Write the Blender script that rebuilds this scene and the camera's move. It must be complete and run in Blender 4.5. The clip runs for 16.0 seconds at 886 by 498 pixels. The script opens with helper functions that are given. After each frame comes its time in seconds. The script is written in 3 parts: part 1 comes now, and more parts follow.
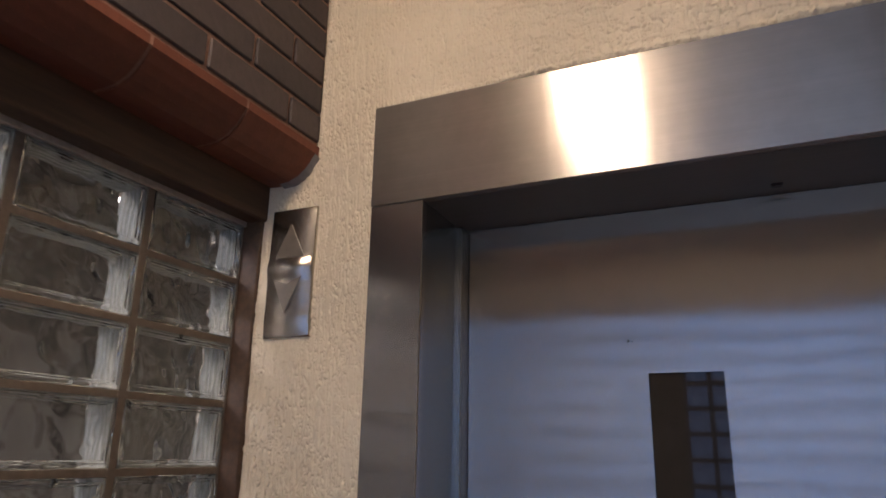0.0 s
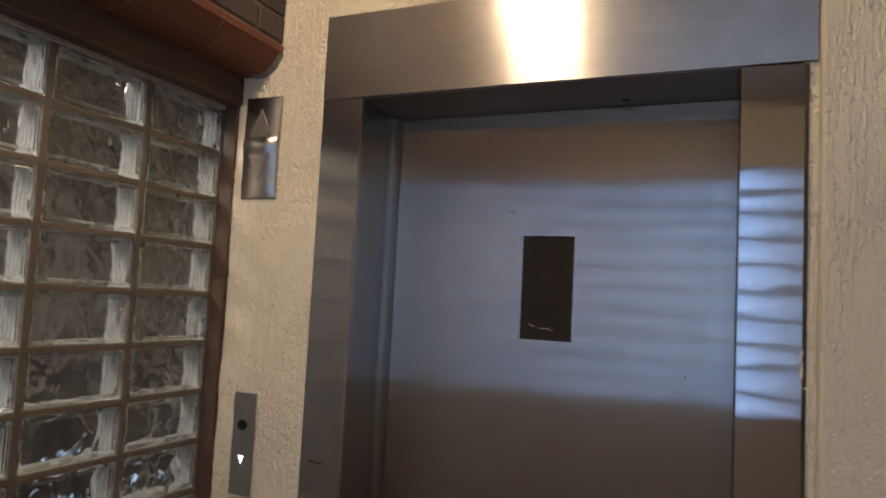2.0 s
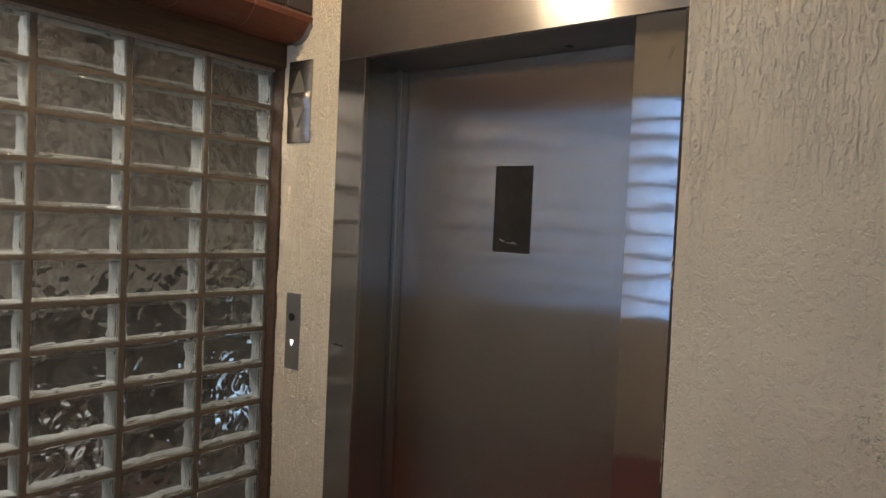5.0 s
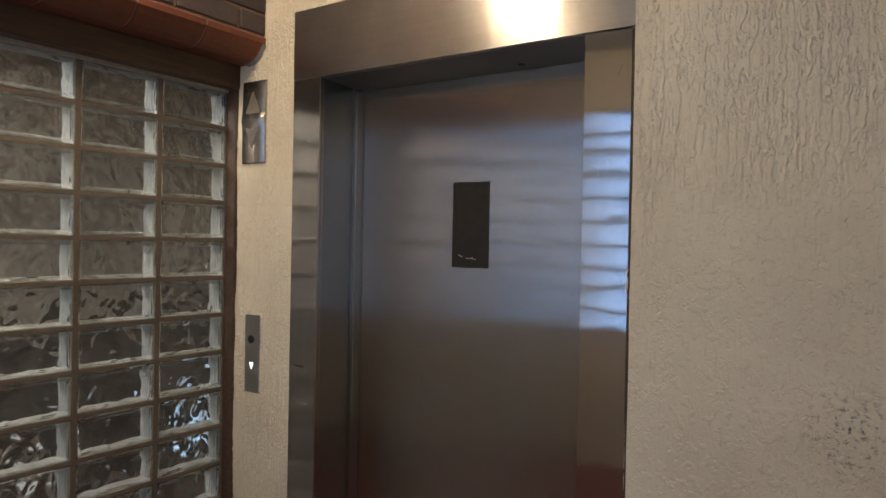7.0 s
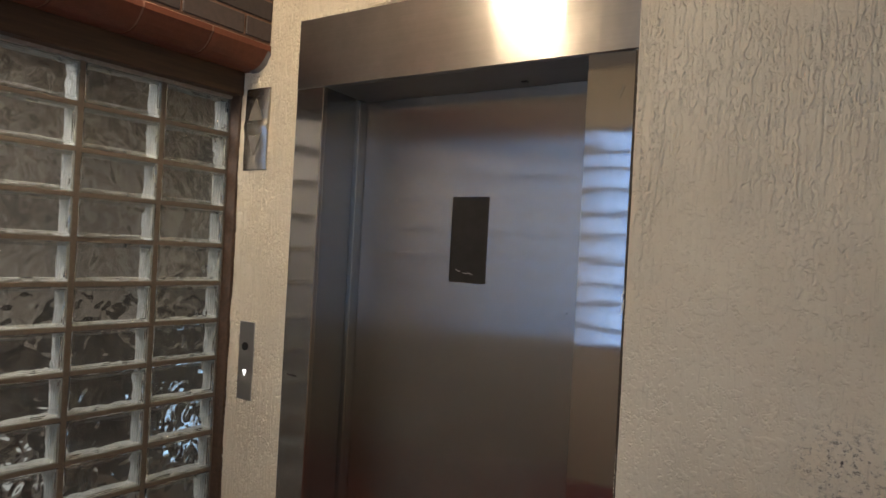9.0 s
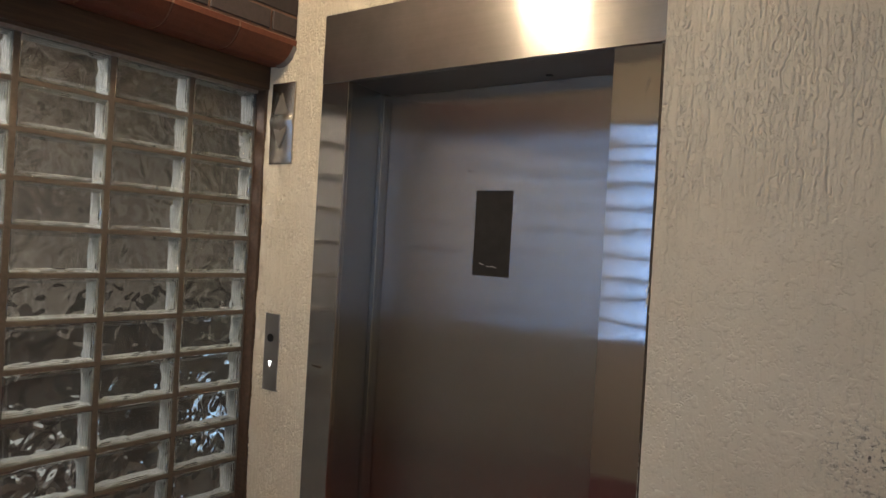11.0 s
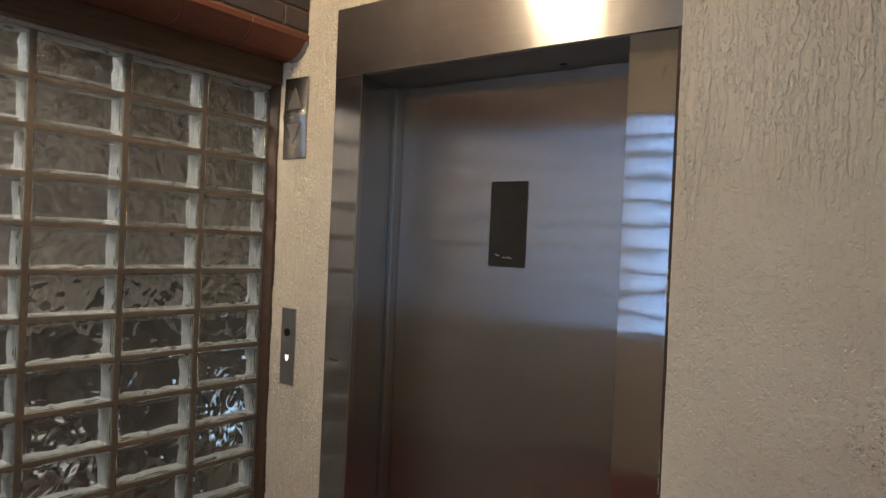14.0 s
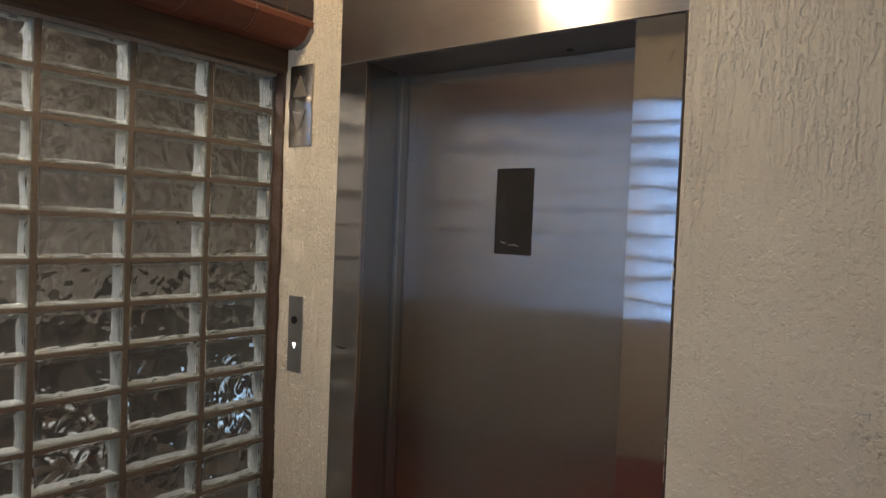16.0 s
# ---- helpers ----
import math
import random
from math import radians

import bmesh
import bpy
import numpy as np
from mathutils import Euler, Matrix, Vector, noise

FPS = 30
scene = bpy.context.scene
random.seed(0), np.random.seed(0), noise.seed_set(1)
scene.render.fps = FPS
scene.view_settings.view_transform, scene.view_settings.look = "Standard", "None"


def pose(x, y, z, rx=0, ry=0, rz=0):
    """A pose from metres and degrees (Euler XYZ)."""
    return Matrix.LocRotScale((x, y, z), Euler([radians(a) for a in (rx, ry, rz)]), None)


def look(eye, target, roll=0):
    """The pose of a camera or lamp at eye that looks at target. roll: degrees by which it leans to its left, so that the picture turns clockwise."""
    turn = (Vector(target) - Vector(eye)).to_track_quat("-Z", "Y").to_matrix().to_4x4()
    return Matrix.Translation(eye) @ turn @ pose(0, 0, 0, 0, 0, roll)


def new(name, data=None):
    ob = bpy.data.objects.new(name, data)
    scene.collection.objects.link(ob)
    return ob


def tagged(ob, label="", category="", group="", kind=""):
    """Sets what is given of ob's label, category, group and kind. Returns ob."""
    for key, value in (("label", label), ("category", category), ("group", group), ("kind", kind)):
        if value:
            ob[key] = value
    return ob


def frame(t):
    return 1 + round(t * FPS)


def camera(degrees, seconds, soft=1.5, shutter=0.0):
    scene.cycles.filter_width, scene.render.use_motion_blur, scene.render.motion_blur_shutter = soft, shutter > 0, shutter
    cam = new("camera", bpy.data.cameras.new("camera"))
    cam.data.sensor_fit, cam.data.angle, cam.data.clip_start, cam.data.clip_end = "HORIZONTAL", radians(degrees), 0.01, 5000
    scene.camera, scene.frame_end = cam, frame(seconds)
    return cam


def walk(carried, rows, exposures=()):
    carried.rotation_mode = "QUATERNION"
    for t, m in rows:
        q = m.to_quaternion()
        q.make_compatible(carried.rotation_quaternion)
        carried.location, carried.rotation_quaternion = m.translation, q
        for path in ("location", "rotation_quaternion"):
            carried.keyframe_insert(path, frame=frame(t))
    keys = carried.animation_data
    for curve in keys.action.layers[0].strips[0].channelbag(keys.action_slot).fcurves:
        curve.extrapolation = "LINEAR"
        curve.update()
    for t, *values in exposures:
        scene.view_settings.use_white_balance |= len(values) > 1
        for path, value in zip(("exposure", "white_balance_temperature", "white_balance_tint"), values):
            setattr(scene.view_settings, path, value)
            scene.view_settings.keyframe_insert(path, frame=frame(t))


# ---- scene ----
cam = camera(65.26, 16.0, 1.5, 0.5)
PATH = [
    (0, (0.831, -1.132, 1.534), (0.055, 0.519, 2.067), 1.1),
    (0.5, (1.000, -1.267, 1.545), (0.109, 0.346, 2.011), 1.0),
    (1, (1.061, -1.439, 1.504), (0.234, 0.249, 1.781), 2.6),
    (1.5, (1.080, -1.487, 1.504), (0.275, 0.225, 1.681), 2.6),
    (2, (1.137, -1.474, 1.503), (0.379, 0.262, 1.647), 3.0),
    (2.5, (1.150, -1.462, 1.467), (0.435, 0.297, 1.534), 4.0),
    (3, (1.240, -1.473, 1.463), (0.414, 0.237, 1.532), 1.9),
    (3.5, (1.556, -1.496, 1.477), (0.526, 0.100, 1.480), 4.0),
    (4, (1.742, -1.541, 1.482), (0.611, -0.015, 1.434), 3.4),
    (4.2, (1.773, -1.558, 1.485), (0.618, -0.051, 1.414), 2.6),
    (6.5, (1.777, -1.557, 1.502), (0.654, -0.024, 1.473), 1.8),
    (7, (1.779, -1.571, 1.495), (0.718, 0.004, 1.478), 1.1),
    (7.5, (1.790, -1.562, 1.515), (0.748, 0.027, 1.504), 1.8),
    (8, (1.794, -1.556, 1.519), (0.737, 0.023, 1.523), 2.4),
    (8.5, (1.792, -1.564, 1.511), (0.740, 0.018, 1.530), 2.8),
    (9, (1.786, -1.558, 1.512), (0.719, 0.014, 1.518), 3.1),
    (9.5, (1.782, -1.565, 1.508), (0.691, -0.009, 1.511), 3.1),
    (10, (1.780, -1.568, 1.507), (0.674, -0.023, 1.503), 2.9),
    (12.5, (1.787, -1.585, 1.502), (0.679, -0.042, 1.485), 3.8),
    (13, (1.778, -1.575, 1.499), (0.671, -0.031, 1.480), 3.6),
    (13.5, (1.777, -1.575, 1.504), (0.639, -0.053, 1.470), 3.0),
    (14, (1.765, -1.588, 1.486), (0.637, -0.059, 1.469), 2.5),
    (14.5, (1.768, -1.579, 1.495), (0.646, -0.046, 1.464), 2.8),
    (15, (1.764, -1.583, 1.493), (0.641, -0.050, 1.456), 2.5),
    (15.5, (1.769, -1.581, 1.494), (0.632, -0.059, 1.448), 2.1),
    (16, (1.772, -1.578, 1.491), (0.624, -0.064, 1.435), 2.3),
]
walk(cam, [(t, look(eye, target, roll)) for t, eye, target, roll in PATH],
     [(0, -0.15, 5850, 20), (1.5, 0.02, 6050, 15), (3, 0.06, 6300, 12), (4.2, 0.19, 6150, 10), (6.3, 0.25, 6050, 10), (16, 0.25, 6050, 10)])

# ---- world, lights ----
world = bpy.data.worlds.new("world")
scene.world = world
world.use_nodes = True
wn = world.node_tree
sky = wn.nodes.new("ShaderNodeTexSky")
sky.sky_type, sky.sun_disc = "NISHITA", False
sky.sun_elevation, sky.sun_rotation = radians(40), radians(60)
wn.nodes["Background"].inputs["Strength"].default_value = 0.06
wn.links.new(sky.outputs["Color"], wn.nodes["Background"].inputs["Color"])

CEIL = 2.78          # ceiling height
SOUTH = -3.0         # inner face of the wall behind the camera
EAST = 3.1
PIER = -0.069        # face of the projecting rendered pier
BLOCK_X = -0.172     # face of the glass block panel
FAR_X = -2.15        # far wall of the space beyond the glass blocks


def area(name, m, sx, sy, watts, colour):
    data = bpy.data.lights.new(name, "AREA")
    data.shape, data.size, data.size_y, data.energy, data.color = "RECTANGLE", sx, sy, watts, colour
    ob = new(name, data)
    ob.matrix_world = m
    return ob


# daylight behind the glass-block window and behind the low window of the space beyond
area("daylight", look((1.03, SOUTH - 0.40, 1.66), (1.03, 0, 1.66)), 1.45, 1.7, 34, (0.70, 0.84, 1.0))
area("daylight_beyond", look((FAR_X - 0.25, 1.50, 0.25), (0, 1.50, 0.25)), 0.62, 0.5, 1.15, (0.50, 0.70, 1.0))
# added warm lamp that gives the pale spots in the blocks; its real source is unknown
area("daylight_beyond_low", look((FAR_X - 0.25, 0.24, 0.2), (0, 0.24, 0.2)), 0.45, 0.32, 0.17, (1.0, 0.92, 0.84))
# added fill lamp over the far space; no skylight is known there
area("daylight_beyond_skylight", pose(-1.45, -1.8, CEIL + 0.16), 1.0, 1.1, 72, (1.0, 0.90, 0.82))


# ---- materials ----
class Mat:
    """A node material with a Principled shader and short-hands for its nodes."""

    def __init__(self, name):
        self.m = bpy.data.materials.new(name)
        self.m.use_nodes = True
        self.t = self.m.node_tree
        self.b = self.t.nodes["Principled BSDF"]
        self.out = self.t.nodes["Material Output"]

    def n(self, kind, **sets):
        node = self.t.nodes.new(kind)
        for key, value in sets.items():
            if key in node.inputs:
                node.inputs[key].default_value = value
        return node

    def link(self, a, b):
        self.t.links.new(a, b)

    def pos(self, scale=(1, 1, 1), space="Object"):
        c = self.n("ShaderNodeTexCoord")
        mp = self.n("ShaderNodeMapping")
        mp.inputs["Scale"].default_value = scale
        self.link(c.outputs[space], mp.inputs["Vector"])
        return mp.outputs["Vector"]

    def noise(self, vec, scale, detail=3.0, rough=0.55, distort=0.0):
        node = self.n("ShaderNodeTexNoise", Scale=scale, Detail=detail, Roughness=rough, Distortion=distort)
        self.link(vec, node.inputs["Vector"])
        return node.outputs["Fac"]

    def ramp(self, fac, *stops):
        node = self.n("ShaderNodeValToRGB")
        els = node.color_ramp.elements
        while len(els) < len(stops):
            els.new(0.5)
        for el, (p, c) in zip(els, stops):
            el.position = p
            el.color = (*c, 1) if len(c) == 3 else c
        self.link(fac, node.inputs["Fac"])
        return node.outputs["Color"]

    def grey(self, fac, lo, hi, a=0.0, b=1.0):
        node = self.n("ShaderNodeMapRange")
        for i, v in ((1, lo), (2, hi), (3, a), (4, b)):
            node.inputs[i].default_value = v
        self.link(fac, node.inputs[0])
        return node.outputs[0]

    def mix(self, fac, a, b, mode="MIX"):
        node = self.t.nodes.new("ShaderNodeMix")
        node.data_type, node.blend_type = "RGBA", mode
        for sock, v in ((node.inputs[0], fac), (node.inputs[6], a), (node.inputs[7], b)):
            if hasattr(v, "is_linked"):
                self.link(v, sock)
            else:
                sock.default_value = v if not isinstance(v, tuple) else ((*v, 1) if len(v) == 3 else v)
        return node.outputs[2]

    def bump(self, height, strength, distance, to=None):
        node = self.n("ShaderNodeBump", Strength=strength, Distance=distance)
        self.link(height, node.inputs["Height"])
        self.link(node.outputs["Normal"], (to or self.b).inputs["Normal"])
        return node

    def set(self, **kw):
        for key, v in kw.items():
            sock = self.b.inputs[key.replace("_", " ")]
            if hasattr(v, "is_linked"):
                self.link(v, sock)
            else:
                sock.default_value = (*v, 1) if isinstance(v, tuple) and len(v) == 3 else v
        return self


def stucco_mat():
    m = Mat("cream_textured_render")
    v = m.pos()
    big = m.noise(v, 3.0, 4)
    fine = m.noise(v, 260.0, 4, 0.7)
    col = m.ramp(big, (0.3, (0.65, 0.57, 0.435)), (0.7, (0.75, 0.67, 0.525)))
    col = m.mix(m.grey(m.noise(v, 70, 5, 0.7), 0.60, 0.78, 0, 0.45), col, (0.40, 0.34, 0.26))
    # fine vertical cracks, drawn in a darker brown
    crack = m.noise(m.pos((210, 210, 16)), 1.0, 3, 0.6, 0.4)
    col = m.mix(m.grey(crack, 0.60, 0.70, 0, 0.22), col, (0.30, 0.24, 0.17))
    # grimy patch rubbed into the pier at hip height
    c = m.n("ShaderNodeTexCoord")
    d = m.t.nodes.new("ShaderNodeVectorMath")
    d.operation = "DISTANCE"
    d.inputs[1].default_value = (1.695, PIER, 1.150)
    m.link(c.outputs["Object"], d.inputs[0])
    near = m.grey(d.outputs["Value"], 0.02, 0.11, 1, 0)
    spots = m.grey(m.noise(v, 90, 5, 0.75), 0.53, 0.62, 0, 1)
    mul = m.t.nodes.new("ShaderNodeMath")
    mul.operation = "MULTIPLY"
    m.link(near, mul.inputs[0])
    m.link(spots, mul.inputs[1])
    col = m.mix(mul.outputs[0], col, (0.07, 0.06, 0.055))
    m.set(Base_Color=col, Roughness=0.62)
    m.b.inputs["Specular IOR Level"].default_value = 0.35
    m.bump(fine, 0.20, 0.0010)
    return m.m


def steel_mat(name, rough, grain, tint, spread=0.40, along="Z", haze=0.12, dent=0.06, streak=0.14):
    """Brushed stainless steel. Its grain runs upright (along Z) or level (along X); the fine grooves throw light
    across the grain, so each shading point leans by a random angle to that side."""
    m = Mat(name)
    lines = m.noise(m.pos(grain), 1.0, 3, 0.6)
    smudge = m.noise(m.pos(), 4.0, 5, 0.65)
    col = m.mix(m.grey(lines, 0.3, 0.7, 0, 0.20), tint, tuple(c * 0.74 for c in tint))
    streaks = m.noise(m.pos(tuple(g * 0.16 if g > 100 else g * 0.12 for g in grain)), 1.0, 4, 0.6)
    col = m.mix(m.grey(streaks, 0.35, 0.7, 0, streak), col, tuple(c * 0.62 for c in tint))
    # sheet metal is never quite flat
    dents = m.n("ShaderNodeBump", Strength=dent, Distance=0.02)
    m.link(m.noise(m.pos((2.0, 1, 5.0) if along == "Z" else (7.0, 1, 1.0)), 1.0, 3, 0.45), dents.inputs["Height"])
    # the grooves
    grit = m.n("ShaderNodeTexWhiteNoise")
    m.link(m.pos((7919, 7919, 7919)), grit.inputs["Vector"])
    chan = m.n("ShaderNodeSeparateColor")
    m.link(grit.outputs["Color"], chan.inputs[0])
    tri = m.t.nodes.new("ShaderNodeMath")
    tri.operation = "ADD"
    m.link(chan.outputs[0], tri.inputs[0])
    m.link(chan.outputs[1], tri.inputs[1])
    lean = m.grey(tri.outputs[0], 0.0, 2.0, -spread, spread)
    side = m.t.nodes.new("ShaderNodeVectorMath")
    side.operation = "CROSS_PRODUCT"
    geo = m.n("ShaderNodeNewGeometry")
    m.link(geo.outputs["Normal"], side.inputs[0])
    side.inputs[1].default_value = (0, 0, 1) if along == "Z" else (1, 0, 0)
    scaled = m.t.nodes.new("ShaderNodeVectorMath")
    scaled.operation = "SCALE"
    m.link(side.outputs[0], scaled.inputs[0])
    m.link(lean, scaled.inputs["Scale"])
    total = m.t.nodes.new("ShaderNodeVectorMath")
    m.link(dents.outputs["Normal"], total.inputs[0])
    m.link(scaled.outputs[0], total.inputs[1])
    unit = m.t.nodes.new("ShaderNodeVectorMath")
    unit.operation = "NORMALIZE"
    m.link(total.outputs[0], unit.inputs[0])
    m.set(Base_Color=col, Metallic=1.0, Roughness=m.grey(smudge, 0.3, 0.75, rough * 0.9, rough * 1.15))
    if along == "Z":
        m.link(unit.outputs[0], m.b.inputs["Normal"])
    else:
        ripple = m.n("ShaderNodeBump", Strength=0.35, Distance=0.0005)
        m.link(m.noise(m.pos((26.0, 1, 1.5)), 1.0, 2, 0.5), ripple.inputs["Height"])
        m.link(dents.outputs["Normal"], ripple.inputs["Normal"])
        m.link(ripple.outputs["Normal"], m.b.inputs["Normal"])
        m.set(Anisotropic=1.0, Anisotropic_Rotation=0.25)
    # fingerprints and fine scratches scatter a little of the light widely
    wide = m.n("ShaderNodeBsdfPrincipled", Metallic=1.0, Roughness=0.5)
    if along == "X":
        wide.inputs["Roughness"].default_value = 0.38
        wide.inputs["Anisotropic"].default_value = 0.8
        wide.inputs["Anisotropic Rotation"].default_value = 0.25
        wave = m.n("ShaderNodeBump", Strength=0.6, Distance=0.0016)
        m.link(m.noise(m.pos((24.0, 1, 1.5)), 1.0, 2, 0.5), wave.inputs["Height"])
        m.link(wave.outputs["Normal"], wide.inputs["Normal"])
    m.link(col, wide.inputs["Base Color"])
    both = m.n("ShaderNodeMixShader")
    m.link(m.grey(smudge, 0.3, 0.75, haze * 0.85, haze * 1.2), both.inputs[0])
    m.link(m.b.outputs[0], both.inputs[1])
    m.link(wide.outputs[0], both.inputs[2])
    m.link(both.outputs[0], m.out.inputs["Surface"])
    return m.m


def plain_mat(name, colour, rough, metal=0.0, scale=40.0, vary=0.25, bump=0.0, spec=0.5):
    m = Mat(name)
    n = m.noise(m.pos(), scale, 4, 0.6)
    n2 = m.noise(m.pos(), scale * 0.12, 3, 0.5)
    lo = tuple(c * (1 - vary) for c in colour)
    col = m.mix(m.grey(n, 0.3, 0.7), lo, colour)
    col = m.mix(m.grey(n2, 0.35, 0.7, 0, 0.4), col, lo)
    m.set(Base_Color=col, Roughness=rough, Metallic=metal)
    m.b.inputs["Specular IOR Level"].default_value = spec
    if bump:
        m.bump(n, 0.6, bump)
    return m.m


def brick_mat(name, a, b, rough):
    m = Mat(name)
    info = m.n("ShaderNodeObjectInfo")
    col = m.ramp(info.outputs["Random"], (0.0, a), (1.0, b))
    v = m.pos()
    n = m.noise(v, 55, 5, 0.65)
    col = m.mix(m.grey(n, 0.35, 0.75, 0, 0.5), col, tuple(c * 0.55 for c in a))
    col = m.mix(m.grey(m.noise(v, 240, 2), 0.62, 0.75, 0, 0.35), col, tuple(min(1, c * 1.8) for c in b))
    m.set(Base_Color=col, Roughness=rough)
    m.bump(n, 0.4, 0.0015)
    return m.m


def timber_mat():
    m = Mat("dark_brown_stained_timber")
    n = m.noise(m.pos((60, 4, 60)), 1.0, 4, 0.6)
    m.set(Base_Color=m.ramp(n, (0.3, (0.042, 0.022, 0.012)), (0.7, (0.090, 0.050, 0.027))), Roughness=0.6)
    m.bump(n, 0.3, 0.001)
    return m.m


def wavy_glass(name, tint, scale, strength, distance, rough=0.0, dust=0.0):
    m = Mat(name)
    g = m.n("ShaderNodeBsdfGlass", Roughness=rough, IOR=1.48)
    g.inputs["Color"].default_value = (*tint, 1)
    info = m.n("ShaderNodeObjectInfo")
    c = m.n("ShaderNodeTexCoord")
    off = m.t.nodes.new("ShaderNodeVectorMath")
    off.operation = "MULTIPLY_ADD"
    off.inputs[1].default_value = (1, 1, 1)
    comb = m.n("ShaderNodeCombineXYZ")
    k = m.t.nodes.new("ShaderNodeMath")
    k.operation = "MULTIPLY"
    k.inputs[1].default_value = 37.0
    m.link(info.outputs["Random"], k.inputs[0])
    m.link(k.outputs[0], comb.inputs[0])
    m.link(c.outputs["Object"], off.inputs[0])
    m.link(comb.outputs[0], off.inputs[2])
    n = m.noise(off.outputs[0], scale, 0.4, 0.4, 0.7)
    m.bump(n, strength, distance, g)
    # a thin uneven film of dust on the room side
    film = m.n("ShaderNodeBsdfDiffuse")
    film.inputs["Color"].default_value = (0.70, 0.71, 0.72, 1)
    both = m.n("ShaderNodeMixShader")
    m.link(m.grey(m.noise(m.pos(), 9, 5, 0.65), 0.3, 0.7, dust * 0.65, dust * 1.35), both.inputs[0])
    m.link(g.outputs[0], both.inputs[1])
    m.link(film.outputs[0], both.inputs[2])
    m.link(both.outputs[0], m.out.inputs["Surface"])
    return m.m


def daylight_glass():
    """Blue-grey glass block face that lets the daylight through, wavy and uneven."""
    m = Mat("daylit_block_glass")
    v = m.pos()
    n = m.noise(v, 24, 2, 0.5, 1.2)
    tr = m.n("ShaderNodeBsdfTransparent")
    m.link(m.ramp(n, (0.32, (0.31, 0.38, 0.49)), (0.52, (0.41, 0.48, 0.60)), (0.62, (0.64, 0.68, 0.75)), (0.70, (0.38, 0.45, 0.57))), tr.inputs["Color"])
    gl = m.n("ShaderNodeBsdfGlossy", Roughness=0.08)
    m.bump(n, 0.5, 0.01, gl)
    lw = m.n("ShaderNodeLayerWeight", Blend=0.12)
    mx = m.n("ShaderNodeMixShader")
    m.link(lw.outputs["Fresnel"], mx.inputs[0])
    m.link(tr.outputs[0], mx.inputs[1])
    m.link(gl.outputs[0], mx.inputs[2])
    m.link(mx.outputs[0], m.out.inputs["Surface"])
    return m.m


def glow_mat(name, colour, strength):
    m = Mat(name)
    m.set(Base_Color=(0.9, 0.9, 0.9), Emission_Color=colour, Emission_Strength=strength, Roughness=0.4)
    return m.m


STUCCO = stucco_mat()
STEEL_DOOR = steel_mat("vertical_brushed_steel", 0.088, (900, 900, 8), (0.60, 0.565, 0.52), 0.42, "Z", 0.07)
STEEL_REVEAL = steel_mat("brushed_reveal_steel", 0.16, (900, 900, 8), (0.43, 0.435, 0.41), 0.42)
# underside of the head: its shade is put into a much darker tint
STEEL_SOFFIT = steel_mat("dull_shaded_soffit_steel", 0.5, (8, 900, 900), (0.24, 0.225, 0.21), 0.2, "Z", 0.2, 0.0)
STEEL_JAMB = steel_mat("polished_jamb_steel", 0.05, (900, 900, 8), (0.72, 0.69, 0.645), 0.09, "Z", 0.06)
# left jamb: wider groove spread and darker tint than the right one
STEEL_JAMB_LEFT = steel_mat("left_jamb_steel", 0.09, (900, 900, 8), (0.56, 0.535, 0.495), 0.26, "Z", 0.10)
STEEL_HEAD = steel_mat("horizontal_brushed_steel", 0.185, (2, 900, 900), (0.53, 0.50, 0.47), 0.36, "X", 0.45)
STEEL_PLATE = steel_mat("satin_plate_steel", 0.20, (900, 900, 10), (0.60, 0.555, 0.49), 0.2)
STEEL_DULL = steel_mat("dull_plate_steel", 0.42, (900, 900, 10), (0.42, 0.40, 0.37), 0.2)
BRICK = brick_mat("dark_liver_brick", (0.050, 0.040, 0.042), (0.086, 0.064, 0.063), 0.6)
BULLNOSE = brick_mat("red_bullnose_brick", (0.145, 0.042, 0.021), (0.19, 0.056, 0.028), 0.6)
MORTAR = plain_mat("pinkish_mortar", (0.31, 0.18, 0.13), 0.9, 0, 120, 0.3, 0.001)
GROUT = plain_mat("brown_block_grout", (0.165, 0.128, 0.096), 0.85, 0, 90, 0.35, 0.001)
FILLET = plain_mat("grey_brown_fillet", (0.44, 0.39, 0.335), 0.85, 0, 70, 0.35, 0.001)
TIMBER = timber_mat()
GLASS = wavy_glass("wavy_block_glass", (0.95, 0.965, 0.95), 15, 1.0, 0.023)
GLASS_FRONT = wavy_glass("dusty_wavy_block_glass", (0.95, 0.965, 0.95), 16, 1.0, 0.022, 0.0, 0.020)
DAYGLASS = daylight_glass()
coat = Mat("white_block_edge_coating")
coat_x = coat.n("ShaderNodeSeparateXYZ")
coat.link(coat.pos((520, 1, 1)), coat_x.inputs[0])
coat_s = coat.t.nodes.new("ShaderNodeMath")
coat_s.operation = "SINE"
coat.link(coat_x.outputs[0], coat_s.inputs[0])
coat_col = coat.mix(coat.grey(coat.noise(coat.pos(), 60, 4), 0.3, 0.7), (0.26, 0.265, 0.255), (0.39, 0.395, 0.38))
coat.set(Base_Color=coat.mix(coat.grey(coat_s.outputs[0], 0.2, 1.0, 0, 0.5), coat_col, (0.10, 0.085, 0.07)), Roughness=0.45)
coat.bump(coat_s.outputs[0], 0.7, 0.0015)
COATING = coat.m
DARK = plain_mat("black_plastic", (0.012, 0.011, 0.011), 0.4)
PANEL_GLASS = plain_mat("smoked_vision_glass", (0.036, 0.032, 0.029), 0.03, 0, 30, 0.2, 0, 0.22)
CAULK = plain_mat("pale_grey_caulk", (0.26, 0.24, 0.23), 0.75, 0, 60, 0.3, 0.0008)
